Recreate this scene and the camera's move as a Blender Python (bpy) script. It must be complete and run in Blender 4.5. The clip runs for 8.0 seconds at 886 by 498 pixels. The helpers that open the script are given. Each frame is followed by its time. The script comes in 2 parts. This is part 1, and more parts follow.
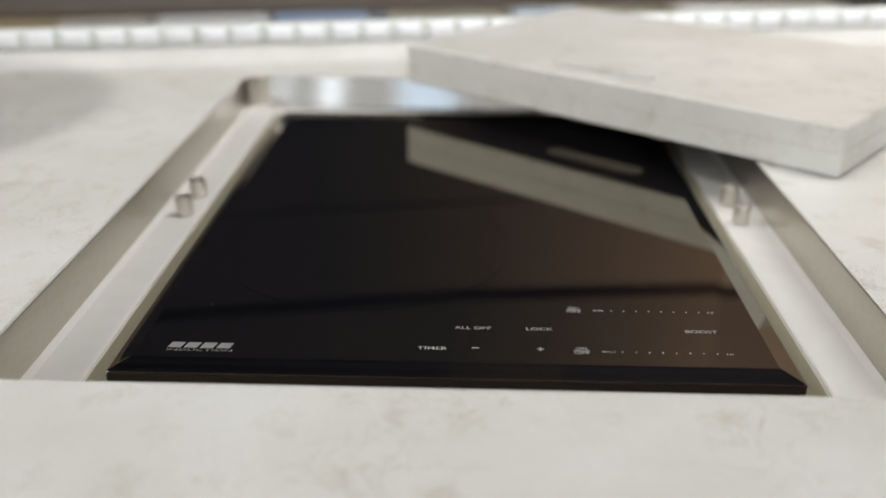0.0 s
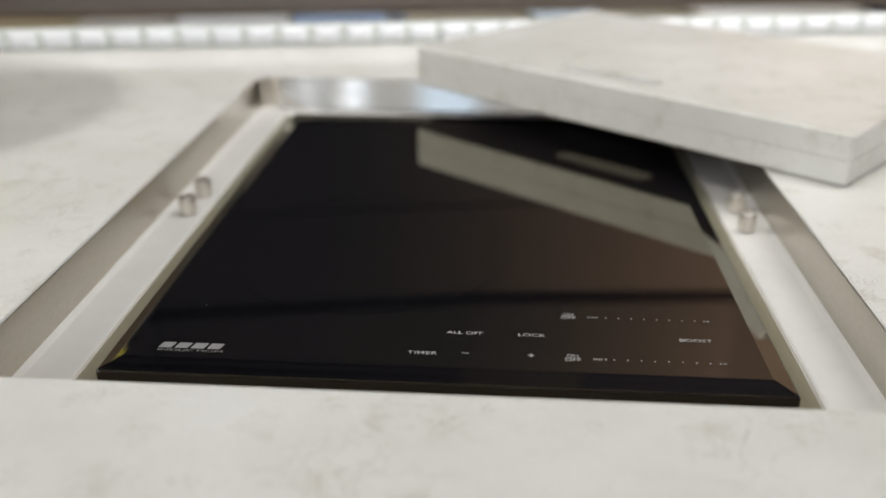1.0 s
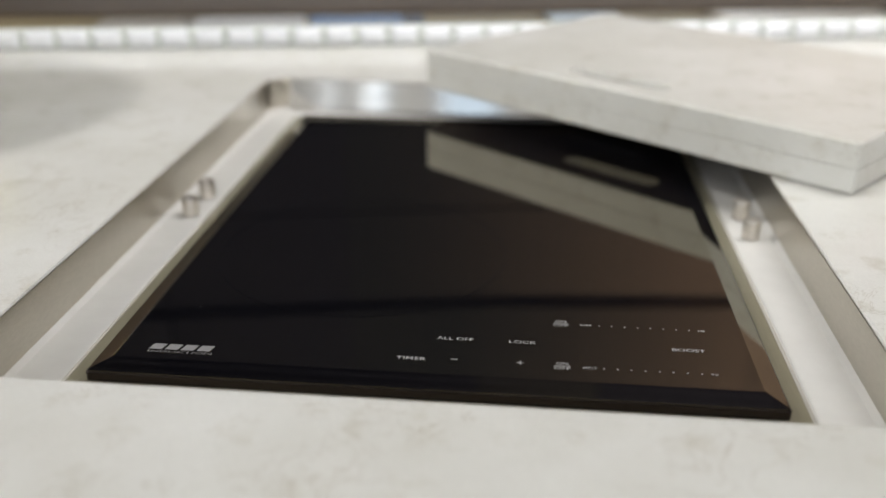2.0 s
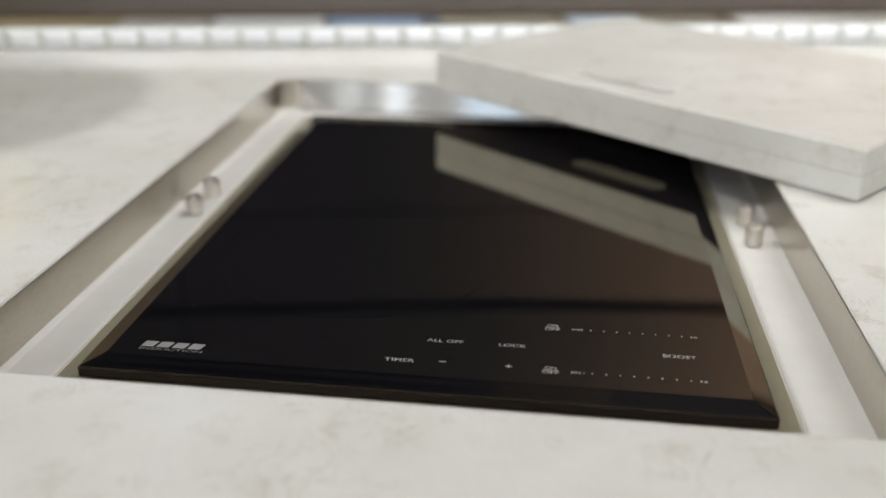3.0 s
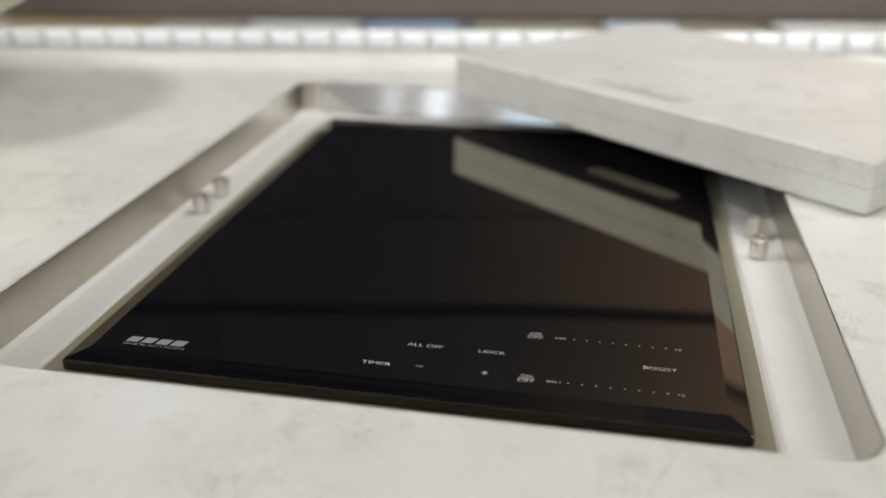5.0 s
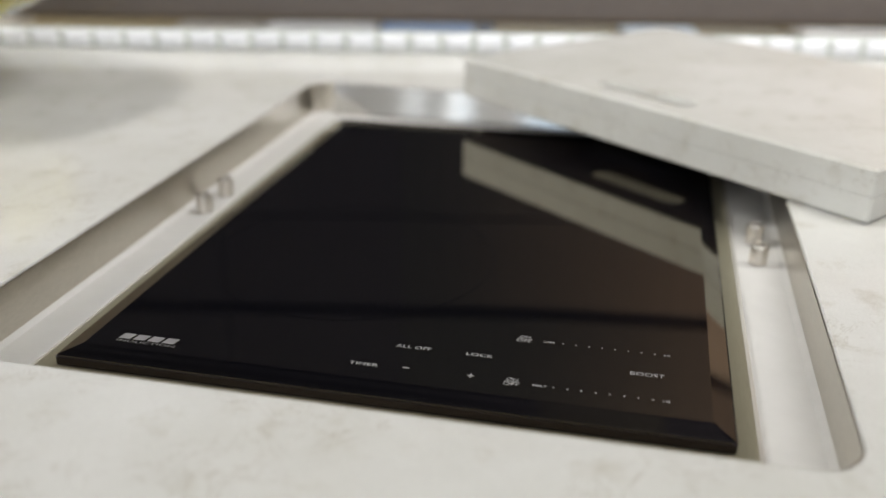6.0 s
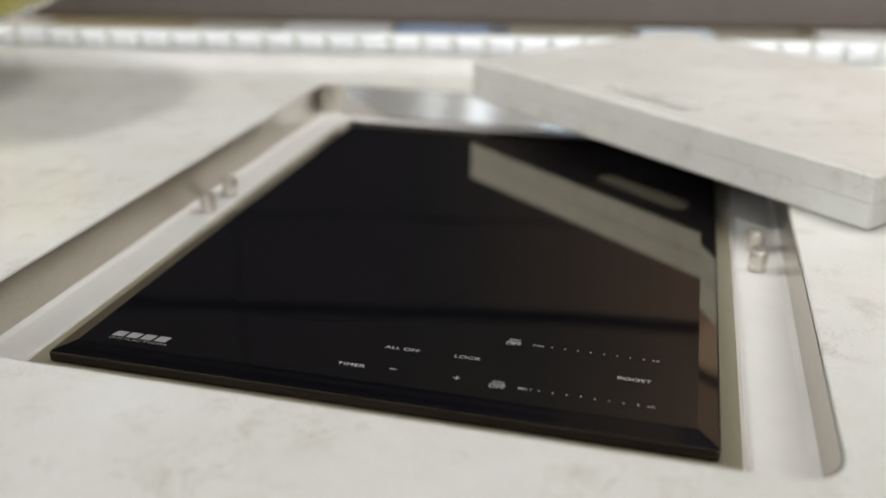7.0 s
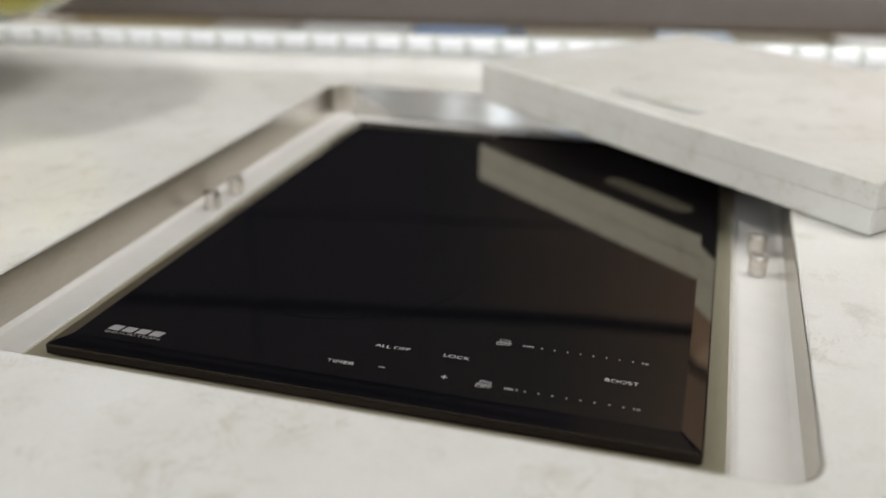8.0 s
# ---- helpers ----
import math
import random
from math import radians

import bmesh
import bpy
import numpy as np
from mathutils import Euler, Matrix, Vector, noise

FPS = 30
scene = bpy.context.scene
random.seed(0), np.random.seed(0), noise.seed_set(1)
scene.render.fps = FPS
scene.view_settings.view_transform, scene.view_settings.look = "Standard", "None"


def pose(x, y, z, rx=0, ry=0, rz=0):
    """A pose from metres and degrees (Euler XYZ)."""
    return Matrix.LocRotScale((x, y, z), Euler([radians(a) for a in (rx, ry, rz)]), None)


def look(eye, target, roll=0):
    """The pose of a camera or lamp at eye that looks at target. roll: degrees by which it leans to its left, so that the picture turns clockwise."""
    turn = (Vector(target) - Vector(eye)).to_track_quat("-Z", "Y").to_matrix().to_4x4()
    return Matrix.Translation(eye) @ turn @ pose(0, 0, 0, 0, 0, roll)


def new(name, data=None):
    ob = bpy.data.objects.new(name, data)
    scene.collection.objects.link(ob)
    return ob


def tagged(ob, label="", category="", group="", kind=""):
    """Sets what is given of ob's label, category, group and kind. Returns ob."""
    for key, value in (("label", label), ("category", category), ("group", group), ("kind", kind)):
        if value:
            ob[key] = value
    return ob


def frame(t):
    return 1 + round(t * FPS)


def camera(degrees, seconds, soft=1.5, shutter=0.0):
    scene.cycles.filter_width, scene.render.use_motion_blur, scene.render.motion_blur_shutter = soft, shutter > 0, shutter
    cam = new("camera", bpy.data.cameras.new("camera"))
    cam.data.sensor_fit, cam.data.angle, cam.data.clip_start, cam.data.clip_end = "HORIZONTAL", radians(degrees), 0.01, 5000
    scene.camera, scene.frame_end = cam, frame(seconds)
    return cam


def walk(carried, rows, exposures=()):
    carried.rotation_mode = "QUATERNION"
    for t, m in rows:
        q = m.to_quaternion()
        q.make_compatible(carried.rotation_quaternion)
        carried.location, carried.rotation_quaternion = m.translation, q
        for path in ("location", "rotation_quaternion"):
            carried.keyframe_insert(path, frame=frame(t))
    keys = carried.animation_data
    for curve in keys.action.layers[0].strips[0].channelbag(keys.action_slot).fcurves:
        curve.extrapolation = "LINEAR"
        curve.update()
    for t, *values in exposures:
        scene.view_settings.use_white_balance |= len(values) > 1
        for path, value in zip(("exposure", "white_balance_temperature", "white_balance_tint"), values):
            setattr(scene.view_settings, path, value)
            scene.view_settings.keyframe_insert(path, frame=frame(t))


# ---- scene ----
cam = camera(50.4, 8.0, soft=1.6)
PATH = [
    (0, (0.009, -0.442, 1.15), (-0.051, 1.386, 0.341), 0.2),
    (0.5, (0.019, -0.44, 1.151), (-0.071, 1.388, 0.342), 0.2),
    (1, (0.029, -0.438, 1.15), (-0.088, 1.389, 0.345), 0.3),
    (1.5, (0.039, -0.435, 1.151), (-0.106, 1.39, 0.346), 0.3),
    (3, (0.07, -0.43, 1.152), (-0.16, 1.388, 0.35), 0.4),
    (3.5, (0.08, -0.428, 1.152), (-0.178, 1.387, 0.352), 0.4),
    (4, (0.091, -0.426, 1.152), (-0.196, 1.385, 0.354), 0.4),
    (4.5, (0.101, -0.424, 1.152), (-0.214, 1.383, 0.356), 0.4),
    (6, (0.133, -0.419, 1.153), (-0.267, 1.374, 0.362), 0.5),
    (6.5, (0.144, -0.417, 1.154), (-0.284, 1.37, 0.364), 0.5),
    (7, (0.154, -0.415, 1.154), (-0.3, 1.366, 0.366), 0.5),
    (7.5, (0.164, -0.414, 1.154), (-0.318, 1.36, 0.367), 0.6),
    (8, (0.175, -0.412, 1.154), (-0.334, 1.355, 0.369), 0.6),
]
walk(cam, [(t, look(eye, target, roll)) for t, eye, target, roll in PATH])
cam.data.dof.use_dof = True
cam.data.dof.focus_distance = 0.555
cam.data.dof.aperture_fstop = 3.2

# ---- light ----
world = bpy.data.worlds.new("world")
scene.world = world
world.use_nodes = True
wn = world.node_tree.nodes
sky = wn.new("ShaderNodeTexSky")
sky.sky_type, sky.sun_disc = "NISHITA", False
sky.sun_elevation, sky.sun_rotation = radians(40), radians(90)
wn["Background"].inputs[1].default_value = 0.12
world.node_tree.links.new(sky.outputs[0], wn["Background"].inputs[0])


def area_lamp(name, at, target, wide, high, watts, colour):
    d = bpy.data.lights.new(name, "AREA")
    d.shape, d.size, d.size_y, d.energy, d.color = "RECTANGLE", wide, high, watts, colour
    ob = new(name, d)
    ob.matrix_world = look(at, target)
    return ob


# Added overhead fill, tilted to brighten the lid and right side; source unseen.
area_lamp("east_overhead_fill", (0.74, 0.62, 2.62), (0.74, 1.62, 1.61), 1.5, 0.54, 48, (1.0, 0.985, 0.965))
# Overhead key placed to fit the bowl's shadow; the source itself is unseen.
area_lamp("west_overhead_key", (-1.88, 0.45, 2.62), (-0.5, 0.55, 0.9), 0.32, 0.30, 26, (1.0, 0.985, 0.965))
# Added high fill for the lid's front face, kept out of the steel's reflections.
area_lamp("south_high_fill", (1.00, -2.92, 2.10), (0.4, 0, 1.0), 1.3, 0.7, 33, (0.92, 0.95, 1.0))
# narrow windows of the south wall: middle, width, watts
SLITS = ((-1.75, 0.06, 0.25), (-1.165, 0.05, 0.42), (-0.87, 0.075, 0.82), (-0.28, 0.36, 1.05))
for x, wide, watts in SLITS:
    area_lamp("slit_window_daylight", (x, -2.92, 1.6), (x, 0, 1.5), wide, 1.6, watts, (0.90, 0.95, 1.0))
# Added fill that lifts the south wall mirrored in the tray's back side.
area_lamp("south_wall_fill", (-0.8, -1.85, 2.62), (-0.5, -3.0, 1.25), 1.0, 0.5, 13, (1.0, 0.985, 0.965))
# Added side fill for the lid's front face; no such window is known.
area_lamp("lid_front_fill", (-2.22, -1.4, 1.5), (0, 0.3, 0.95), 1.3, 0.9, 9, (0.95, 0.97, 1.0))
# Added fill from behind the panel to brighten the rear ledge.
area_lamp("rear_ledge_fill", (0.0, 3.9, 1.5), (0, 1, 1.0), 2.4, 1.4, 70, (0.95, 0.97, 1.0))


# ---- materials ----
def material(name, colour, rough=0.5, metal=0.0, ior=1.5):
    m = bpy.data.materials.new(name)
    m.use_nodes = True
    p = m.node_tree.nodes["Principled BSDF"]
    p.inputs["Base Color"].default_value = (*colour, 1)
    p.inputs["Roughness"].default_value = rough
    p.inputs["Metallic"].default_value = metal
    p.inputs["IOR"].default_value = ior
    return m


def node(m, kind, **inputs):
    n = m.node_tree.nodes.new(kind)
    for key, value in inputs.items():
        n.inputs[key.replace("_", " ")].default_value = value
    return n


def link(m, a, b):
    m.node_tree.links.new(a, b)


def coords(m, scale=(1, 1, 1)):
    g = m.node_tree.nodes.new("ShaderNodeNewGeometry")
    mp = m.node_tree.nodes.new("ShaderNodeMapping")
    mp.inputs["Scale"].default_value = scale
    link(m, g.outputs["Position"], mp.inputs["Vector"])
    return mp.outputs[0]


def ramp(m, source, stops):
    r = m.node_tree.nodes.new("ShaderNodeValToRGB")
    e = r.color_ramp.elements
    while len(e) < len(stops):
        e.new(0.5)
    for el, (at, c) in zip(e, stops):
        el.position, el.color = at, (*c, 1)
    link(m, source, r.inputs[0])
    return r.outputs[0]


def mix(m, fac, a, b, how="MIX"):
    n = m.node_tree.nodes.new("ShaderNodeMix")
    n.data_type, n.blend_type = "RGBA", how
    for socket, v in ((n.inputs[0], fac), (n.inputs[6], a), (n.inputs[7], b)):
        if isinstance(v, (int, float)):
            socket.default_value = v
        elif isinstance(v, tuple):
            socket.default_value = (*v, 1)
        else:
            link(m, v, socket)
    return n.outputs[2]


def bump(m, height, strength, distance):
    b = node(m, "ShaderNodeBump", Strength=strength, Distance=distance)
    link(m, height, b.inputs["Height"])
    link(m, b.outputs[0], m.node_tree.nodes["Principled BSDF"].inputs["Normal"])


def base(m, socket):
    link(m, socket, m.node_tree.nodes["Principled BSDF"].inputs["Base Color"])


def varied(name, colour, other, rough, metal=0.0, scale=40.0, stretch=(1, 1, 1), relief=0.05):
    """A surface with fine grain and broad patches between two tones."""
    m = material(name, colour, rough, metal)
    c = coords(m, stretch)
    fine = node(m, "ShaderNodeTexNoise", Scale=scale, Detail=6.0, Roughness=0.6)
    broad = node(m, "ShaderNodeTexNoise", Scale=scale * 0.12, Detail=3.0)
    link(m, c, fine.inputs["Vector"])
    link(m, c, broad.inputs["Vector"])
    f = ramp(m, fine.outputs[0], [(0.3, colour), (0.7, other)])
    b = ramp(m, broad.outputs[0], [(0.3, (0.9, 0.9, 0.9)), (0.7, (1, 1, 1))])
    base(m, mix(m, 1.0, f, b, "MULTIPLY"))
    if relief:
        bump(m, fine.outputs[0], relief, 0.002)
    return m


def make_quartz():
    m = material("quartz", (0.7, 0.69, 0.65), 0.12)
    c = coords(m)
    cloud = node(m, "ShaderNodeTexNoise", Scale=9.0, Detail=5.0, Roughness=0.6)
    warp = node(m, "ShaderNodeTexNoise", Scale=14.0, Detail=4.0, Roughness=0.7)
    grain = node(m, "ShaderNodeTexNoise", Scale=900.0, Detail=2.0)
    vein = node(m, "ShaderNodeTexNoise", Scale=26.0, Detail=5.0, Roughness=0.65, Distortion=1.1)
    gate = node(m, "ShaderNodeTexNoise", Scale=17.0, Detail=3.0)
    blot = node(m, "ShaderNodeTexNoise", Scale=34.0, Detail=4.0, Roughness=0.6)
    for n in (cloud, warp, grain, vein, gate, blot):
        link(m, c, n.inputs["Vector"])
    body = ramp(m, cloud.outputs[0], [(0.32, (0.65, 0.637, 0.582)), (0.68, (0.735, 0.726, 0.684))])
    lines = ramp(m, vein.outputs[0], [(0.485, (0, 0, 0)), (0.5, (1, 1, 1)), (0.515, (0, 0, 0))])
    gates = ramp(m, gate.outputs[0], [(0.47, (0, 0, 0)), (0.60, (1, 1, 1))])
    amount = mix(m, 1.0, lines, gates, "MULTIPLY")
    soft = mix(m, 1.0, amount, (0.38, 0.38, 0.38), "MULTIPLY")
    veined = mix(m, soft, body, (0.38, 0.325, 0.25))
    blots = ramp(m, blot.outputs[0], [(0.56, (0, 0, 0)), (0.76, (0.50, 0.50, 0.50))])
    stained = mix(m, blots, veined, (0.47, 0.43, 0.34))
    specks = ramp(m, grain.outputs[0], [(0.3, (0.93, 0.93, 0.93)), (0.7, (1, 1, 1))])
    base(m, mix(m, 1.0, stained, specks, "MULTIPLY"))
    return m


def make_steel(name, colour, rough, stretch, metal=1.0):
    m = material(name, colour, rough, metal)
    c = coords(m, stretch)
    n = node(m, "ShaderNodeTexNoise", Scale=60.0, Detail=4.0, Roughness=0.7)
    link(m, c, n.inputs["Vector"])
    smear = node(m, "ShaderNodeTexNoise", Scale=11.0, Detail=3.0)
    link(m, coords(m), smear.inputs["Vector"])
    dark = tuple(v * 0.86 for v in colour)
    tone = ramp(m, n.outputs[0], [(0.3, dark), (0.7, colour)])
    base(m, mix(m, 0.25, tone, ramp(m, smear.outputs[0], [(0.3, dark), (0.7, colour)])))
    bump(m, n.outputs[0], 0.06, 0.0005)
    return m


ZONE = (-0.065, 0.174, 0.101)


def make_glass_black():
    m = material("black_ceramic_glass", (0.0045, 0.0045, 0.0062), 0.035, 0.0, 2.9)
    m.node_tree.nodes["Principled BSDF"].inputs["Specular Tint"].default_value = (1.0, 0.91, 0.68, 1)
    c = coords(m)
    smear = node(m, "ShaderNodeTexNoise", Scale=7.0, Detail=6.0, Roughness=0.65)
    link(m, c, smear.inputs["Vector"])
    r = ramp(m, smear.outputs[0], [(0.35, (0.022, 0.022, 0.022)), (0.75, (0.045, 0.045, 0.045))])
    link(m, r, m.node_tree.nodes["Principled BSDF"].inputs["Roughness"])
    # fine screen-printed dots under the glass, sparser inside the cooking zone
    dots = node(m, "ShaderNodeTexVoronoi", Scale=620.0, Randomness=0.0)
    link(m, c, dots.inputs["Vector"])
    screen = ramp(m, dots.outputs["Distance"], [(0.22, (1, 1, 1)), (0.34, (0, 0, 0))])
    away = m.node_tree.nodes.new("ShaderNodeVectorMath")
    away.operation = "DISTANCE"
    away.inputs[1].default_value = (ZONE[0], ZONE[1], 0.880)
    link(m, c, away.inputs[0])
    share = ramp(m, away.outputs["Value"], [(ZONE[2] - 0.002, (0.55, 0.55, 0.55)), (ZONE[2] + 0.002, (1, 1, 1))])
    base(m, mix(m, mix(m, 1.0, screen, share, "MULTIPLY"), (0.0036, 0.0036, 0.0052), (0.018, 0.017, 0.018)))
    return m


QUARTZ = make_quartz()
STEEL = make_steel("satin_steel", (0.63, 0.59, 0.515), 0.30, (1, 3, 12))
STEEL_BACK = make_steel("polished_steel", (0.78, 0.765, 0.74), 0.06, (1, 12, 12))
ENAMEL = varied("white_enamelled_floor", (0.67, 0.655, 0.62), (0.70, 0.685, 0.65), 0.40, scale=60, relief=0.01)
ENAMEL.node_tree.nodes["Principled BSDF"].inputs["Specular IOR Level"].default_value = 0.3
STEEL_PEG = make_steel("turned_steel", (0.76, 0.72, 0.66), 0.34, (1, 1, 14))
STEEL_TRIM = make_steel("bronze_steel_trim", (0.33, 0.305, 0.215), 0.32, (12, 1, 1), 0.45)
STEEL_BEAD = make_steel("bright_steel_bead", (0.74, 0.71, 0.63), 0.25, (12, 1, 1), 0.4)
LID_UNDERSIDE = varied("dark_brown_underside", (0.12, 0.095, 0.08), (0.16, 0.125, 0.105), 0.7, scale=90, relief=0.08)
EDGE = make_steel("dark_glass_edge", (0.075, 0.062, 0.062), 0.12, (3, 3, 40))
GLASS_BLACK = make_glass_black()
PRINT = material("grey_white_print", (0.38, 0.37, 0.36), 0.5)
PRINT_DIM = material("dim_grey_print", (0.20, 0.19, 0.185), 0.5)
ZONE_PRINT = material("dull_black_print", (0.005, 0.005, 0.006), 0.08, 0.0, 2.5)
LOGO = material("silver_print", (0.23, 0.222, 0.22), 0.4)
TILE = varied("glazed_white_tile", (0.88, 0.89, 0.91), (0.92, 0.93, 0.95), 0.16, scale=30, relief=0.02)
GROUT = varied("grey_green_grout", (0.60, 0.635, 0.565), (0.68, 0.715, 0.645), 0.9, scale=200)
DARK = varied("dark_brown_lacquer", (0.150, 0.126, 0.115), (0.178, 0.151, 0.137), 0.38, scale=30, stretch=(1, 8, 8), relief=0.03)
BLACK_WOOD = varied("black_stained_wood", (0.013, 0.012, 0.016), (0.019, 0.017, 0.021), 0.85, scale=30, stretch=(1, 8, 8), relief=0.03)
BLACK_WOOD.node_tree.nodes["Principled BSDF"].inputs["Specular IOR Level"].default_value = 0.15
# Near-black tones painted for the patches that the glass's front bevel mirrors.
BEVEL_BLACK = varied("black_bevel_reflection", (0.0035, 0.0032, 0.0042), (0.005, 0.0045, 0.006), 1.0, scale=200, relief=0.05)
BEVEL_BLACK.node_tree.nodes["Principled BSDF"].inputs["Specular IOR Level"].default_value = 0.0
BEVEL_CHARCOAL = varied("charcoal_bevel_reflection", (0.0062, 0.0055, 0.0052), (0.0078, 0.007, 0.0066), 1.0, scale=200, relief=0.05)
BEVEL_CHARCOAL.node_tree.nodes["Principled BSDF"].inputs["Specular IOR Level"].default_value = 0.0
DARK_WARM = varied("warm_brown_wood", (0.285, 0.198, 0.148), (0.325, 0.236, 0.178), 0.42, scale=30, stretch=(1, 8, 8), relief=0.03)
# Light falloff painted as plank tones, black to brown, for the cooktop to mirror.
GLOW_STEPS = []
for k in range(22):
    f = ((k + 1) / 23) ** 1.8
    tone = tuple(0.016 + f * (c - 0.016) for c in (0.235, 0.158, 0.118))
    GLOW_STEPS.append(varied("plank_wood_glow_step", tone, tuple(1.05 * c for c in tone), 0.8, scale=14, stretch=(2, 2, 1), relief=0.01))
    GLOW_STEPS[-1].node_tree.nodes["Principled BSDF"].inputs["Specular IOR Level"].default_value = 0.15
WOOD = varied("olive_brown_wood", (0.25, 0.185, 0.08), (0.36, 0.27, 0.13), 0.85, scale=50, stretch=(1, 10, 10))
WALL = varied("warm_white_paint", (0.50, 0.49, 0.465), (0.54, 0.53, 0.505), 0.8, scale=120)
WHITE_WALL = varied("white_paint", (0.80, 0.80, 0.78), (0.84, 0.84, 0.82), 0.8, scale=120)
FLOOR = varied("grey_oak_floor", (0.22, 0.19, 0.16), (0.32, 0.28, 0.24), 0.4, scale=30, stretch=(1, 8, 1))
CABINET = varied("painted_cabinet", (0.62, 0.60, 0.55), (0.66, 0.64, 0.59), 0.5, scale=60)
LEMON = varied("lemon_peel", (0.74, 0.60, 0.02), (0.82, 0.68, 0.04), 0.4, scale=260, relief=0.3)
CLOTH_BLUE = varied("blue_linen", (0.16, 0.26, 0.46), (0.22, 0.33, 0.54), 0.8, scale=300, relief=0.2)
CLOTH_NAVY = varied("navy_linen", (0.03, 0.04, 0.07), (0.05, 0.06, 0.09), 0.8, scale=300, relief=0.2)
CLOTH_TAUPE = varied("taupe_linen", (0.42, 0.37, 0.31), (0.50, 0.45, 0.38), 0.85, scale=300, relief=0.2)
CLOTH_WHITE = varied("white_linen", (0.76, 0.74, 0.72), (0.82, 0.80, 0.78), 0.85, scale=300, relief=0.2)
PALE_BLUE = varied("pale_blue_glaze", (0.60, 0.71, 0.79), (0.67, 0.77, 0.84), 0.75, scale=60)
CREAM = varied("cream_board", (0.74, 0.66, 0.53), (0.80, 0.72, 0.60), 0.6, scale=60)


def make_clear():
    m = material("clear_green_glass", (0.93, 0.96, 0.90), 0.02, 0.0, 1.45)
    m.node_tree.nodes["Principled BSDF"].inputs["Transmission Weight"].default_value = 1.0
    return m


CLEAR = make_clear()


# ---- builders ----
def part(name, bm, mat, parent=None, label="", smooth=False):
    me = bpy.data.meshes.new(name)
    bmesh.ops.recalc_face_normals(bm, faces=bm.faces)
    bm.to_mesh(me)
    bm.free()
    me.materials.append(mat)
    if smooth:
        for p in me.polygons:
            p.use_smooth = True
    ob = new(name, me)
    if parent:
        ob.parent = parent
    if label:
        ob["label"] = label
    return ob


def thing(name, at, label, category, group="", rz=0):
    ob = new(name)
    ob.matrix_world = pose(*at, 0, 0, rz)
    ob.empty_display_size = 0.05
    return tagged(ob, label, category, group)


def box(x0, x1, y0, y1, z0, z1, bevel=0.0, segments=2, bm=None):
    one = bmesh.new()
    bmesh.ops.create_cube(one, size=1)
    for v in one.verts:
        v.co = Vector((x0 + (v.co.x + 0.5) * (x1 - x0), y0 + (v.co.y + 0.5) * (y1 - y0), z0 + (v.co.z + 0.5) * (z1 - z0)))
    if bevel:
        bmesh.ops.bevel(one, geom=one.edges[:], offset=bevel, segments=segments, profile=0.5, affect="EDGES")
    if bm is None:
        return one
    me = bpy.data.meshes.new("join")
    one.to_mesh(me)
    one.free()
    bm.from_mesh(me)
    bpy.data.meshes.remove(me)
    return bm


def rounded(x0, x1, y0, y1, r, n=8):
    """A rectangle's outline with round corners, counter-clockwise."""
    out = []
    for cx, cy, a in ((x1 - r, y0 + r, -90), (x1 - r, y1 - r, 0), (x0 + r, y1 - r, 90), (x0 + r, y0 + r, 180)):
        for i in range(n + 1):
            t = radians(a + 90 * i / n)
            out.append((cx + r * math.cos(t), cy + r * math.sin(t)))
    return out


def rings(outlines, closed_ends=(True, True)):
    """Joins outlines of equal length, each a list of (x, y, z), by quads."""
    bm = bmesh.new()
    loops = [[bm.verts.new(p) for p in o] for o in outlines]
    for a, b in zip(loops, loops[1:]):
        for i in range(len(a)):
            j = (i + 1) % len(a)
            bm.faces.new((a[i], a[j], b[j], b[i]))
    if closed_ends[0]:
        bm.faces.new(loops[0])
    if closed_ends[1]:
        bm.faces.new(loops[-1])
    return bm


def at_z(outline, z):
    return [(x, y, z) for x, y in outline]


def turned(profile, n=32):
    """A lathe body from (radius, z) pairs."""
    return rings([[(r * math.cos(2 * math.pi * i / n), r * math.sin(2 * math.pi * i / n), z) for i in range(n)] for r, z in profile])


def writing(text, x0, x1, y, tall, mat, parent, name="marking"):
    """Flat lettering with its lower edge at y, fitted between x0 and x1."""
    cu = bpy.data.curves.new(name, "FONT")
    cu.body, cu.size, cu.offset = text, 1.0, 0.003
    tmp = new(name, cu)
    bpy.context.view_layer.update()
    me = bpy.data.meshes.new_from_object(tmp.evaluated_get(bpy.context.evaluated_depsgraph_get()))
    bpy.data.objects.remove(tmp)
    bpy.data.curves.remove(cu)
    xs, ys = [v.co.x for v in me.vertices], [v.co.y for v in me.vertices]
    for v in me.vertices:
        v.co = Vector((x0 + (v.co.x - min(xs)) / (max(xs) - min(xs)) * (x1 - x0), y + (v.co.y - min(ys)) / (max(ys) - min(ys)) * tall, GLASS_Z + 0.0003))
    me.materials.clear()
    me.materials.append(mat)
    ob = new(name, me)
    ob.parent = parent
    return ob


TOP, GLASS_Z, TRAY_Z = 0.904, 0.880, 0.868
WALL_Y, WALL_TURN = 0.797, 11.0


def wall_y(x):
    """Where the skewed tiled wall behind the worktop stands."""
    return WALL_Y + x * math.tan(radians(WALL_TURN))


def behind(x, y, z=0.0):
    """A pose in the skewed wall's own directions: along it, behind its face, up."""
    return pose(0, WALL_Y, 0, 0, 0, WALL_TURN) @ pose(x, y, z)



# ---- room shell, out of the camera's direct view ----
def shell(name, bm, mat):
    return tagged(part(name, bm, mat), kind="structure")


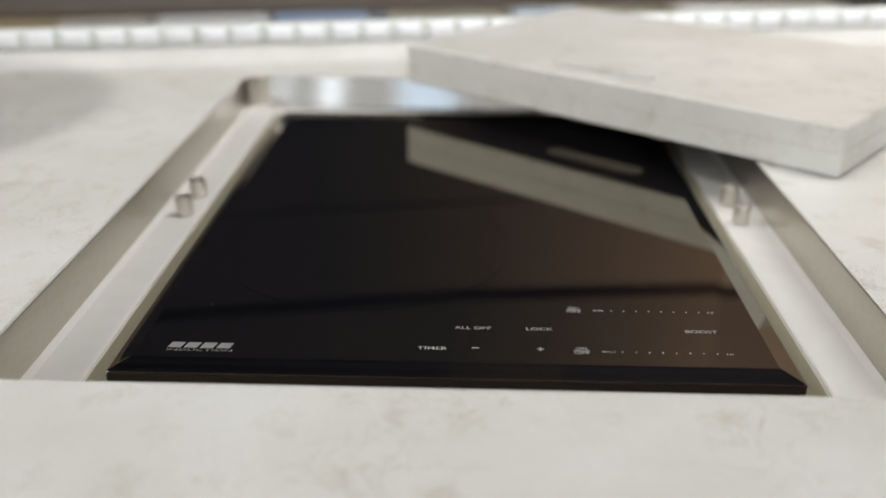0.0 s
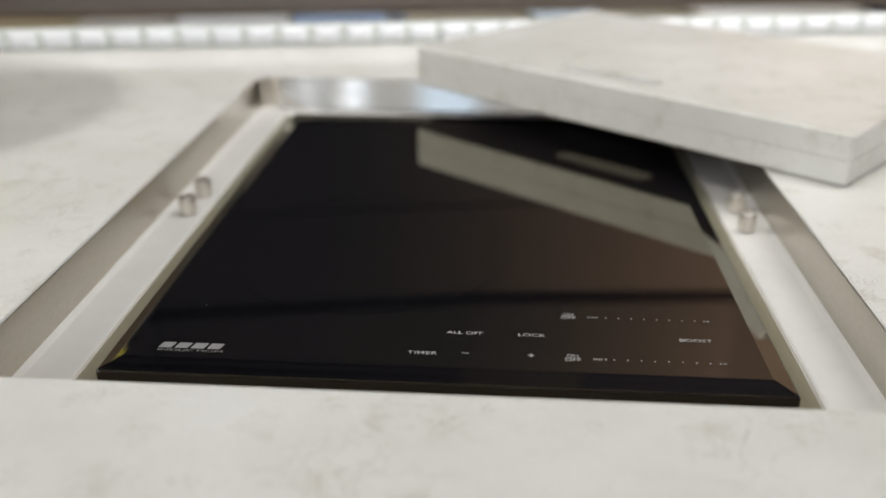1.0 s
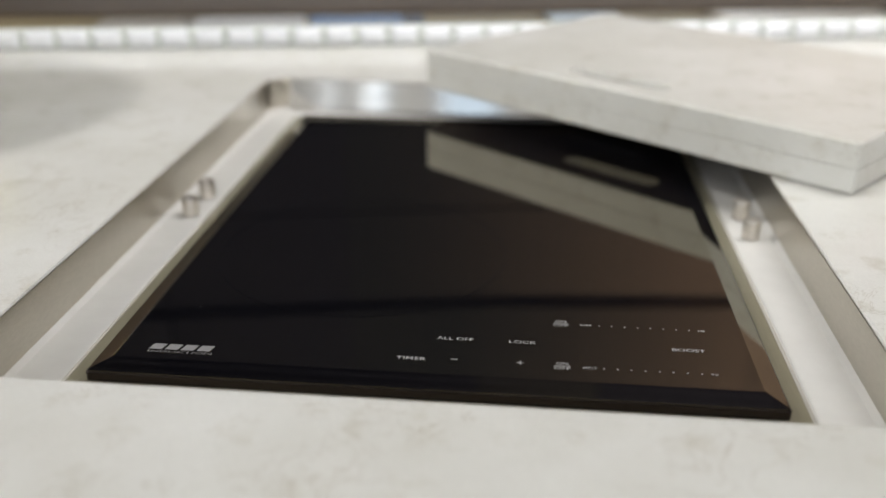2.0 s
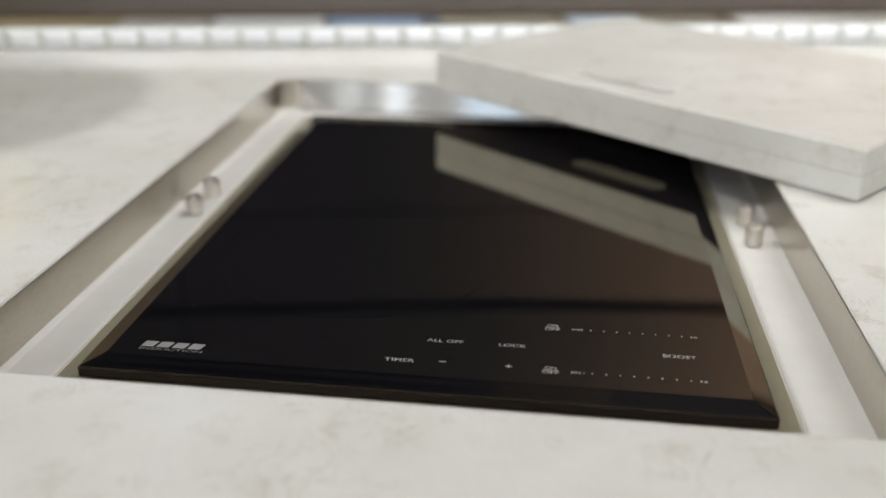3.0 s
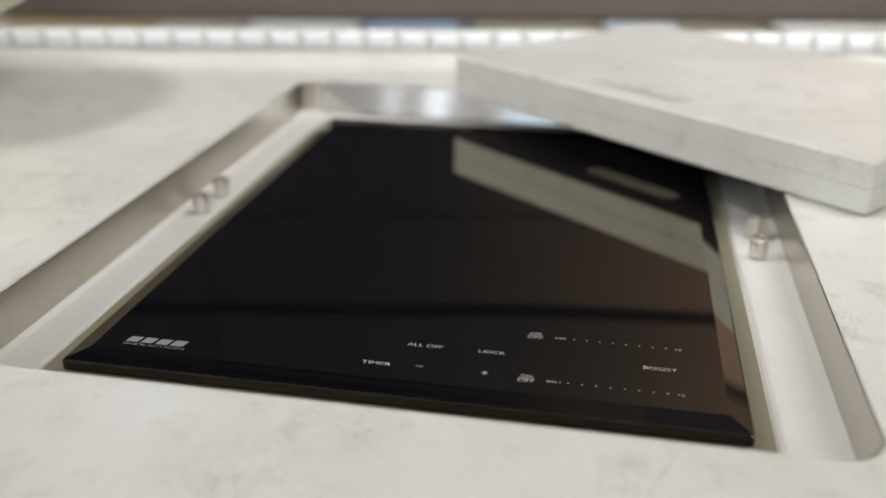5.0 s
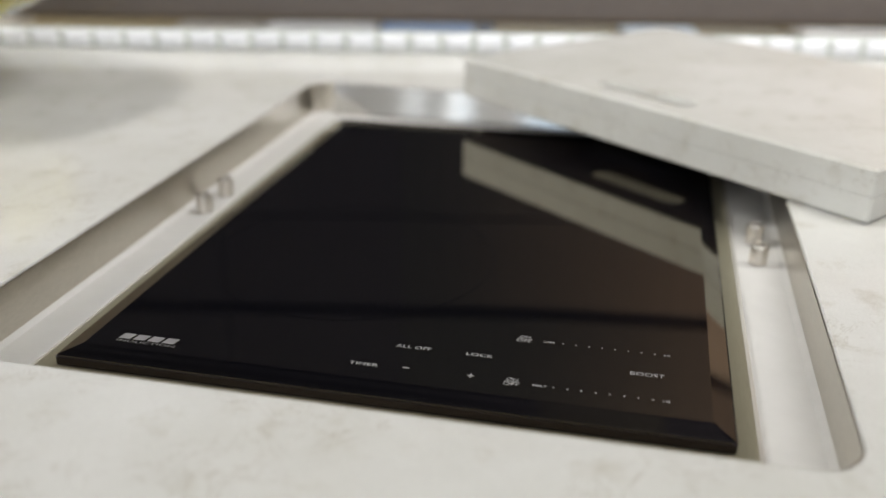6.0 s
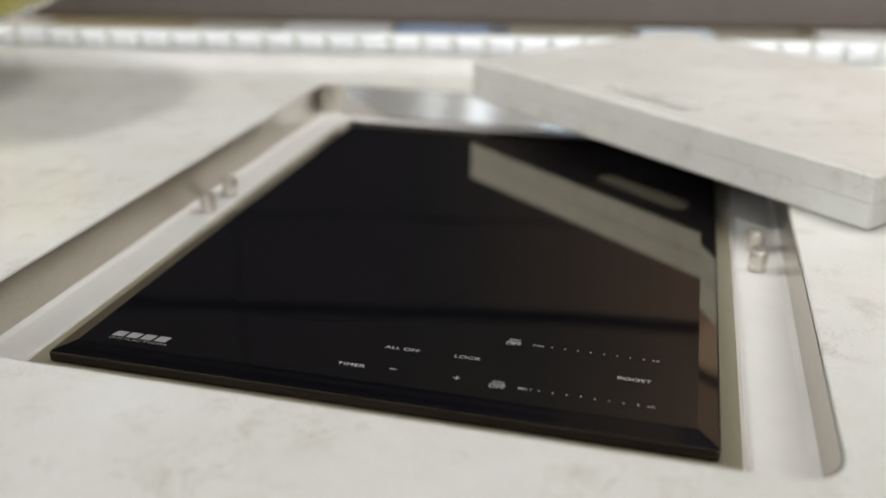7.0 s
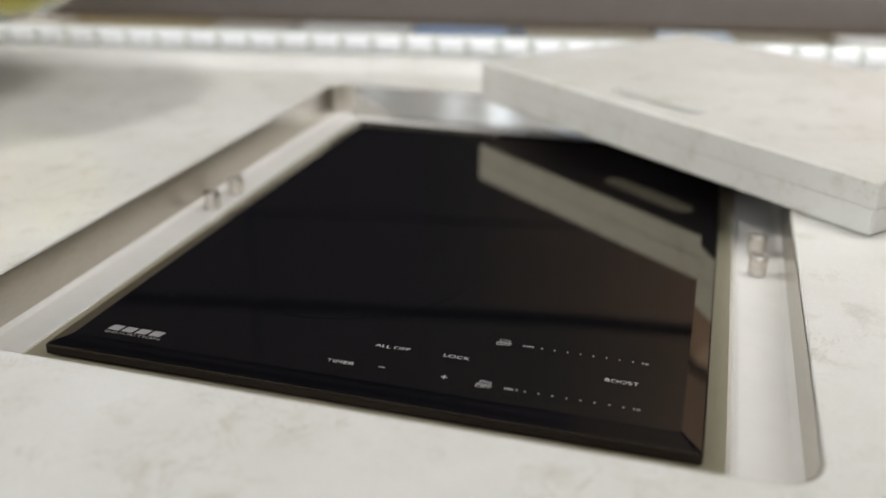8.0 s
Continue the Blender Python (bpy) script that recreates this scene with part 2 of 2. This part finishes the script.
shell("floor", box(-2.5, 1.95, -3.2, 4.2, -0.1, 0.0), FLOOR)
# The roof holes only make room for the added overhead lamps.
roof = bmesh.new()
for x0, x1, y0, y1 in ((-2.5, -2.05, -3.2, 4.2), (-2.05, -1.25, -3.2, 0.22), (-2.05, -1.25, 0.68, 4.2), (-1.25, 1.95, -3.2, -2.12), (-0.28, 1.95, -2.12, -1.58), (-1.25, 1.95, -1.58, 0.32), (-1.25, -0.06, 0.32, 0.96), (1.50, 1.95, 0.32, 0.96), (-1.25, 1.95, 0.96, 4.2)):
    box(x0, x1, y0, y1, 2.6, 2.7, bm=roof)
shell("ceiling", roof, WALL)


def wall_with_openings(name, along, fixed, thick, span, holes):
    """A wall in strips round its openings (from, to, sill, head)."""
    bm = bmesh.new()

    def strip(a, b, z0, z1):
        lo, hi = min(fixed, fixed + thick), max(fixed, fixed + thick)
        if along == "x":
            box(a, b, lo, hi, z0, z1, bm=bm)
        else:
            box(lo, hi, a, b, z0, z1, bm=bm)
    at = span[0]
    for a, b, sill, head in holes:
        strip(at, a, 0, 2.6)
        strip(a, b, 0, sill)
        strip(a, b, head, 2.6)
        at = b
    strip(at, span[1], 0, 2.6)
    return shell(name, bm, WHITE_WALL)


# Unseen wall kept dark brown for the glass's right bevel to mirror.
shell("wall_east", box(1.75, 1.95, -3.0, 4.0, 0, 2.6), DARK)
# West, north and the last south opening only frame the added fill lamps.
wall_with_openings("wall_west", "y", -2.3, -0.2, (-3.0, 4.0), [(-2.08, -0.72, 1.02, 1.98)])
wall_with_openings("wall_south", "x", -3.0, -0.2, (-2.5, 1.95), [(x - wide / 2 - 0.005, x + wide / 2 + 0.005, 0.75, 2.45) for x, wide, _ in SLITS] + [(0.33, 1.67, 1.74, 2.46)])
wall_with_openings("wall_north", "x", 4.0, 0.2, (-2.5, 1.95), [(-1.25, 1.25, 0.75, 2.25)])

# ---- counter ----
hole = rounded(-0.2425, 0.2425, -0.052, 0.584, 0.024, 10)
n_arc = 11


def counter_mesh():
    """The worktop: four corner fans and four sides round the rounded cut-out."""
    bm = bmesh.new()
    e = 0.0012
    def ring(o, z):
        return [bm.verts.new((x, y, z)) for x, y in o]
    grown = rounded(-0.2425 - e, 0.2425 + e, -0.052 - e, 0.584 + e, 0.024 + e, 10)
    top_in, lip, low = ring(grown, TOP), ring(hole, TOP - e), ring(hole, TOP - 0.03)
    corners = [(1.5, -0.24), (1.5, wall_y(1.5) - 0.004), (-1.5, wall_y(-1.5) - 0.004), (-1.5, -0.24)]
    top_out = ring(corners, TOP)
    low_out = ring(corners, TOP - 0.03)
    n = len(hole)
    for i in range(n):
        j = (i + 1) % n
        bm.faces.new((top_in[i], top_in[j], lip[j], lip[i]))
        bm.faces.new((lip[i], lip[j], low[j], low[i]))
        for inner, outside in ((top_in, top_out), (low, low_out)):
            if i // n_arc == j // n_arc:
                bm.faces.new((inner[i], inner[j], outside[i // n_arc]))
            else:
                bm.faces.new((inner[i], inner[j], outside[j // n_arc], outside[i // n_arc]))
    for i in range(4):
        j = (i + 1) % 4
        bm.faces.new((top_out[i], top_out[j], low_out[j], low_out[i]))
    return bm


tagged(part("countertop", counter_mesh(), QUARTZ), "cream quartz worktop with faint olive veins and a cut-out", "countertop", kind="structure")
base_bm = bmesh.new()
for x0, x1, y0, y1, z0, z1 in ((-1.5, -0.30, -0.21, None, 0, TOP - 0.031), (0.30, 1.5, -0.21, None, 0, TOP - 0.031), (-0.299, 0.299, -0.21, None, 0, 0.72), (-0.299, 0.299, -0.21, -0.10, 0.721, TOP - 0.031)):
    o = [(x0, y0), (x1, y0), (x1, y1 or wall_y(x1) - 0.012), (x0, y1 or wall_y(x0) - 0.012)]
    one = rings([at_z(o, z0), at_z(o, z1)])
    me = bpy.data.meshes.new("join")
    one.to_mesh(me)
    one.free()
    base_bm.from_mesh(me)
    bpy.data.meshes.remove(me)
tagged(part("base_cabinet", base_bm, CABINET), "painted base cabinet carrying the quartz worktop", "cabinet", kind="structure")


# ---- steel tray in the cut-out ----
def make_tray():
    t = thing("steel_tray", (0, 0, 0), "satin stainless steel tray lining the worktop cut-out", "tray")
    o = rounded(-0.2423, 0.2423, -0.0518, 0.5838, 0.0238, 10)
    i = rounded(-0.2417, 0.2417, -0.0512, 0.5832, 0.0233, 10)
    h = rounded(-0.2035, 0.2035, -0.0125, 0.5415, 0.004, 10)
    cove = rounded(-0.2375, 0.2375, -0.047, 0.579, 0.0195, 10)
    sides = rings([at_z(o, TRAY_Z + 0.002), at_z(o, TOP - 0.0009), at_z(i, TOP - 0.0012), at_z(i, TRAY_Z + 0.0005)], (False, False))
    open_back = [f for f in sides.faces if abs(f.calc_center_median().x) < 0.2 and 0.5831 < f.calc_center_median().y < 0.5833]
    bmesh.ops.delete(sides, geom=open_back, context="FACES_ONLY")
    part("wall", sides, STEEL, t)
    # the polished back side leans outwards and bows a little into the tray
    back = bmesh.new()
    rows = []
    for z, push in ((TOP - 0.0012, 0.0), (TOP - 0.0014, 1.0), (TOP - 0.0014, 1.0), (TRAY_Z + 0.0005, 1.0)):
        lean = 0.0075 * (TOP - 0.0016 - z) / 0.034
        rows.append([back.verts.new((x, 0.5830 - lean - push * 0.0041 * (1 - (x / 0.2183) ** 2) + 0.00005 * push, z)) for x in [-0.2183 + 0.4366 * k / 32 for k in range(33)]])
    for low, high in zip(rows[::2], rows[1::2]):
        for k in range(32):
            back.faces.new((low[k], low[k + 1], high[k + 1], high[k]))
    back_wall = part("back_wall", back, STEEL_BACK, t, "polished steel back side of the tray")
    for f in back_wall.data.polygons:
        f.use_smooth = f.center.z < TOP - 0.002
    part("floor", rings([at_z(o, TRAY_Z - 0.002), at_z(i, TRAY_Z + 0.0021), at_z(cove, TRAY_Z), at_z(h, TRAY_Z), at_z(h, TRAY_Z - 0.03)], (False, False)), ENAMEL, t)
    a = rounded(-0.2060, 0.2060, -0.0150, 0.5440, 0.005, 10)
    part("bead", rings([at_z(a, TRAY_Z + 0.0003), at_z(a, TRAY_Z + 0.003), at_z(h, TRAY_Z + 0.0035), at_z(h, TRAY_Z - 0.004)], (False, False)), STEEL_BEAD, t, "bright folded steel edge")
    for x in (-0.222, 0.222):
        for y in (0.2565, 0.298):
            bm = turned([(0.0056, 0), (0.0066, 0.0006), (0.0066, 0.0040), (0.0062, 0.0044), (0.0062, 0.0050), (0.0066, 0.0054), (0.0066, 0.0098), (0.0062, 0.0102), (0.0062, 0.0108), (0.0066, 0.0112), (0.0066, 0.0142), (0.0060, 0.0155), (0.0044, 0.0157), (0.0040, 0.0150), (0.0038, 0.0100)], 24)
            bmesh.ops.translate(bm, verts=bm.verts, vec=(x, y, TRAY_Z))
            part("peg", bm, STEEL_PEG, t, "short turned steel support peg")
    return t


make_tray()


# ---- induction cooktop ----
def make_cooktop():
    t = thing("induction_cooktop", (0, 0, 0), "black glass induction cooktop with printed touch controls", "cooktop")
    X, Y0, Y1 = 0.1915, 0.0, 0.5305
    rim = rounded(-X - 0.0125, X + 0.0125, Y0 - 0.012, Y1 + 0.0105, 0.003, 6)
    inner = rounded(-X + 0.004, X - 0.004, Y0 + 0.004, Y1 - 0.004, 0.002, 6)
    part("trim", rings([at_z(inner, 0.866), at_z(rim, 0.866), at_z(rim, 0.8712), at_z(inner, 0.8712)], (True, False)), STEEL_TRIM, t, "thin bronze-toned steel trim")
    low = rounded(-X + 0.001, X - 0.001, Y0 + 0.001, Y1 - 0.001, 0.0015, 4)
    mid = rounded(-X, X, Y0, Y1, 0.002, 4)
    top = rounded(-X + 0.011, X - 0.011, Y0 + 0.0125, Y1 - 0.011, 0.0012, 4)
    g = part("glass_panel", rings([at_z(low, 0.8713), at_z(mid, 0.8735), at_z(mid, 0.8772), at_z(top, GLASS_Z)]), GLASS_BLACK, t, "black ceramic glass with bevelled edges")
    # Band added over the glass's own ground edge, in its dark brown-grey tone.
    wide, slim = rounded(-X - 0.0010, X + 0.0010, Y0 - 0.0010, Y1 + 0.0010, 0.0025, 4), rounded(-X - 0.0001, X + 0.0001, Y0 - 0.0001, Y1 + 0.0001, 0.002, 4)
    part("edge_band", rings([at_z(slim, 0.8714), at_z(wide, 0.8714), at_z(wide, 0.8762), at_z(slim, 0.8768)], (False, False)), EDGE, t, "narrow dark edge of the glass, built as a separate band")
    part("housing", box(-0.17, 0.17, 0.03, 0.50, 0.80, 0.866, 0.003), CABINET, t)
    writing("ALL OFF", 0.0, 0.0215, 0.0507, 0.0034, PRINT, g)
    writing("LOCK", 0.0425, 0.0583, 0.0507, 0.0034, PRINT, g)
    writing("BOOST", 0.1365, 0.1553, 0.0510, 0.0034, PRINT, g)
    writing("TIMER", -0.0208, -0.0038, 0.0255, 0.0034, PRINT, g)
    for y, dx, word in ((0.0749, 0.0, "SIM"), (0.0246, 0.0, "MELT")):
        writing("ON", 0.0697, 0.0762, y + 0.0040, 0.0030, PRINT, g)
        writing("OFF", 0.0684, 0.0775, y - 0.0008, 0.0030, PRINT, g)
        part("marking", box(0.0684, 0.0775, y + 0.0029, y + 0.0032, GLASS_Z + 0.0001, GLASS_Z + 0.0003), PRINT, g)
        writing(word, 0.0845, 0.0910 if word == "SIM" else 0.0925, y + 0.0012, 0.0021, PRINT, g)
        for k in range(8):
            bm = bmesh.new()
            bmesh.ops.create_circle(bm, cap_ends=True, segments=12, radius=0.00055)
            bmesh.ops.translate(bm, verts=bm.verts, vec=(0.0960 + k * 0.00765, y + 0.0024, GLASS_Z + 0.0003))
            part("marking", bm, PRINT, g)
        writing("HI", 0.1548, 0.1583, y + 0.0012, 0.0021, PRINT, g)
    part("marking", box(0.0102, 0.0142, 0.0284, 0.0290, GLASS_Z + 0.0001, GLASS_Z + 0.0003), PRINT, g)
    part("marking", box(0.0475, 0.0515, 0.0284, 0.0290, GLASS_Z + 0.0001, GLASS_Z + 0.0003), PRINT, g)
    part("marking", box(0.0492, 0.0498, 0.0267, 0.0307, GLASS_Z + 0.0001, GLASS_Z + 0.00032), PRINT, g)
    def circle(r):
        return [(ZONE[0] + r * math.cos(2 * math.pi * k / 96), ZONE[1] + r * math.sin(2 * math.pi * k / 96)) for k in range(96)]
    part("cooking_zone", rings([at_z(circle(ZONE[2] + 0.0005), GLASS_Z + 0.0002), at_z(circle(ZONE[2] - 0.0005), GLASS_Z + 0.0002)], (False, False)), ZONE_PRINT, g, "faint dark printed ring")
    # maker's mark as plain slanted blocks
    for k in range(4):
        x = -0.1640 + k * 0.0094
        lean = 0.0016
        z = GLASS_Z + 0.0003
        bm = bmesh.new()
        bm.faces.new([bm.verts.new(p) for p in ((x, 0.0222, z), (x + 0.0076, 0.0222, z), (x + 0.0076 + lean, 0.0285, z), (x + lean, 0.0285, z))])
        part("mark_block", bm, LOGO, g)
    writing("INDUCTION", -0.1635, -0.1260, 0.0188, 0.0022, PRINT_DIM, g)
    bm = bmesh.new()
    bmesh.ops.create_circle(bm, cap_ends=True, segments=10, radius=0.00045)
    bmesh.ops.translate(bm, verts=bm.verts, vec=(-0.152, 0.076, GLASS_Z + 0.0003))
    part("marking", bm, PRINT_DIM, g)
    return t


make_cooktop()


# ---- stone lid lying askew over the cut-out ----
def make_lid():
    t = thing("stone_lid", (-0.064, 0.556, TOP + 0.0006), "cream quartz cooktop cover with a finger slot, lying askew", "cover", rz=-39.7)
    L, W, H = 0.464, 0.318, 0.0408

    def slab(z0, z1, soft_low, soft_high, name):
        o = rounded(0, L, 0, W, 0.003, 7)
        n = len(o)
        s = []
        cx, cy, half, r = 0.219, 0.037, 0.043, 0.011
        # the slot's outline, point for point against the slab's corners
        for k in range(n):
            c = k // 8
            a = radians((-90, 0, 90, 180)[c] + 90 * (k % 8) / 7)
            s.append((cx + (half if c in (0, 1) else -half) + r * math.cos(a), cy + r * math.sin(a)))
        def inset(d):
            return rounded(d, L - d, d, W - d, max(0.003 - d, 0.0005), 7)
        def open_slot(d):
            return [(cx + (x - cx) * (1 + d / 0.058), cy + (y - cy) * (1 + d / r)) for x, y in s]
        bm = bmesh.new()
        stack = [at_z(s, z0), at_z(inset(soft_low), z0), at_z(o, z0 + soft_low), at_z(o, z1 - soft_high), at_z(inset(soft_high), z1), at_z(open_slot(0.002 if soft_high > 0.001 else 0), z1), at_z(s, z1 - (0.005 if soft_high > 0.001 else 0.0002)), at_z(s, z0 + 0.0002)]
        loops = [[bm.verts.new(p) for p in q] for q in stack]
        for a, b in zip(loops, loops[1:] + loops[:1]):
            for i in range(n):
                j = (i + 1) % n
                bm.faces.new((a[i], a[j], b[j], b[i]))
        made = part(name, bm, QUARTZ, t)
        # Faces turned straight down take a darker brown than the rest of the slab.
        if z0 == 0:
            made.data.materials.append(LID_UNDERSIDE)
            for f in made.data.polygons:
                f.material_index = int(f.normal.z < -0.9)
    slab(0.0, 0.0201, 0.0015, 0.0005, "lower_slab")
    slab(0.0203, H, 0.0005, 0.0016, "upper_slab")
    return t


make_lid()

# ---- tiled upstand behind the counter ----
up = shell("upstand", box(-2.33, 1.77, 0, 0.012, 0, TOP + 0.0250, 0.001), GROUT)
up.matrix_world = behind(0, 0)


def pillow_tile(w, h, proud):
    """One glazed tile whose face swells gently, standing in the x-z plane and facing -y."""
    bm = bmesh.new()
    nx, nz = 8, 6
    grid = []
    for j in range(nz + 1):
        row = []
        for i in range(nx + 1):
            u, v = 2 * i / nx - 1, 2 * j / nz - 1
            row.append(bm.verts.new((u * w / 2, -proud * (1 - u ** 4) * (1 - v ** 2) - 0.002, v * h / 2)))
        grid.append(row)
    for j in range(nz):
        for i in range(nx):
            bm.faces.new((grid[j][i], grid[j][i + 1], grid[j + 1][i + 1], grid[j + 1][i]))
    edge = [e for e in bm.edges if len(e.link_faces) == 1]
    out = bmesh.ops.extrude_edge_only(bm, edges=edge)["geom"]
    for v in out:
        if isinstance(v, bmesh.types.BMVert):
            v.co.y = 0.004
    return bm


FIRST_TILE = -1.6053
first = part("tile", pillow_tile(0.0345, 0.0220, 0.0046), TILE, up, smooth=True)
first.location = (FIRST_TILE, 0, TOP + 0.0128)
for k in range(1, 78):
    ob = new("tile", first.data)
    ob.parent = up
    ob.location = (FIRST_TILE + k * 0.0413, random.uniform(-0.0006, 0.0006), TOP + 0.0128)
    ob.rotation_euler = (radians(random.uniform(-5, 5)), 0, radians(random.uniform(-4, 4)))

# ---- rear ledge and the dark panel behind ----
shell("rear_ledge", box(-1.5, 1.75, 0.014, 1.0, 0.81, 0.862, 0.004), WOOD).matrix_world = behind(0, 0)
shell("rear_ledge_base", box(-1.45, 1.45, 0.55, 0.95, 0, 0.809), CABINET).matrix_world = behind(0, 0)


def make_panel():
    t = thing("dark_panel", (0, 0.905, 0), "dark grey-brown lacquered board panel with rounded lower edge", "panel", rz=WALL_TURN)
    def board(x0, x1, z0, z1, mat, soft, label=""):
        part("board", box(x0, x1, 0, 0.03, z0, z1, soft, 4), mat, t, label)
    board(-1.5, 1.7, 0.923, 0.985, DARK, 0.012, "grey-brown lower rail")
    # Colour carries that falloff: browner to the right, darker steps in the upper row.
    for x0, x1, mat, high in ((-1.5, -0.502, BLACK_WOOD, BLACK_WOOD), (-0.498, -0.222, BLACK_WOOD, BLACK_WOOD), *[(-0.2216 + 0.03 * k, -0.192 + 0.03 * k, GLOW_STEPS[k], GLOW_STEPS[max(0, k - 4)]) for k in range(22)], (0.4384, 1.7, DARK_WARM, GLOW_STEPS[15])):
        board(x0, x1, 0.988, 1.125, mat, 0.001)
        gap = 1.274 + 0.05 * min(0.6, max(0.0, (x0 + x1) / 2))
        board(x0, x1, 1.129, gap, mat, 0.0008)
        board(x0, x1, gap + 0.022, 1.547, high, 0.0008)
    # Unseen upper boards added to hold the dark patches mirrored in the bevel.
    for x0, x1, mat in ((-1.5, -0.72, BEVEL_CHARCOAL), (-0.718, -0.05, BEVEL_BLACK), (-0.048, 0.24, BEVEL_CHARCOAL), (0.242, 1.7, BEVEL_BLACK)):
        board(x0, x1, 1.550, 2.590, mat, 0.003)
    # Unseen sheet added to stop light from behind shining through the board gaps.
    part("backing", box(-1.49, 1.69, 0.031, 0.036, 0.94, 2.59), BLACK_WOOD, t)
    for x in (-1.495, 1.66):
        part("post", box(x, x + 0.03, 0.037, 0.067, 0.862, 2.59, 0.003), DARK, t)
    return t


make_panel()


def bundle(name, x0, x1, z1, mat, label, category, layers=3):
    """A stack of folded layers resting on the rear ledge, square to the skewed wall."""
    t = thing(name, (0, 0, 0), label, category)
    middle = (x0 + x1) / 2
    t.matrix_world = pose(middle, 1.19 + 0.2 * middle, 0.862, 0, 0, WALL_TURN)
    y0, y1 = -0.19, 0.19
    h = (z1 - 0.862) / layers
    for k in range(layers):
        d = 0.004 * (k % 2)
        part("layer", box((x0 - x1) / 2 + d, (x1 - x0) / 2 - d, (y0 - y1) / 2 + d, (y1 - y0) / 2 - d, k * h, (k + 1) * h - 0.0006, min(0.008, h * 0.4), 3), mat, t)
    return t


bundle("cream_cloth", -1.12, -0.93, 0.875, CREAM, "cream folded cloth lying on the rear ledge", "cloth", 2)
bundle("taupe_towel", -0.66, -0.515, 0.874, CLOTH_TAUPE, "taupe folded linen towel lying on the rear ledge", "towel", 2)
bundle("folded_towel", -0.51, -0.33, 0.876, CLOTH_WHITE, "white folded linen towel lying on the rear ledge", "towel", 2)
bundle("blue_place_mat", -0.325, -0.168, 0.870, CLOTH_BLUE, "blue woven place mat lying on the rear ledge", "place mat", 1)
bundle("navy_place_mat", -0.166, -0.135, 0.869, CLOTH_NAVY, "dark navy woven place mat lying on the rear ledge", "place mat", 1)
bundle("pale_blue_tray", 0.075, 0.195, 0.872, PALE_BLUE, "pale blue glazed tray lying on the rear ledge", "tray", 1)
bundle("cream_board", 0.36, 0.665, 0.873, CREAM, "cream serving board lying on the rear ledge", "serving board", 1)
bundle("slate_board", 0.675, 0.95, 0.873, BLACK_WOOD, "black slate board lying on the rear ledge", "serving board", 1)


# ---- fruit bowl with lemons ----
BOWL = (-0.684, 0.425)


def make_bowl():
    t = thing("fruit_bowl", (*BOWL, TOP), "clear greenish glass pedestal fruit bowl holding lemons", "bowl")
    part("bowl", turned([(0.012, 0.066), (0.08, 0.068), (0.13, 0.075), (0.165, 0.083), (0.190, 0.097), (0.203, 0.119), (0.207, 0.144), (0.204, 0.145), (0.199, 0.121), (0.186, 0.0995), (0.163, 0.0855), (0.128, 0.078), (0.08, 0.0715), (0.010, 0.070)], 56), CLEAR, t, smooth=True)
    part("stem", turned([(0.030, 0.0), (0.030, 0.004), (0.018, 0.010), (0.012, 0.024), (0.012, 0.048), (0.020, 0.0655)], 32), CLEAR, t, smooth=True)
    return t


make_bowl()


def make_lemon(m):
    bm = bmesh.new()
    bmesh.ops.create_uvsphere(bm, u_segments=24, v_segments=16, radius=0.029)
    for v in bm.verts:
        z = v.co.z / 0.029
        v.co.z *= 1.22 + 0.22 * abs(z) ** 6
        if abs(z) > 0.9:
            v.co.x *= 0.8
            v.co.y *= 0.8
    ob = part("lemon", bm, LEMON, smooth=True)
    ob.matrix_world = m
    return tagged(ob, "ripe yellow lemon with dimpled peel in the glass bowl", "lemon", "lemons in the bowl")


for count, reach, high in ((11, 0.157, 0.1152), (6, 0.070, 0.1015), (8, 0.108, 0.157), (3, 0.045, 0.152)):
    for k in range(count):
        a = 360 * k / count + reach * 200
        make_lemon(pose(BOWL[0] + reach * math.cos(radians(a)), BOWL[1] + reach * math.sin(radians(a)), TOP + high, 90, 0, a + 8 * math.sin(5 * k)))
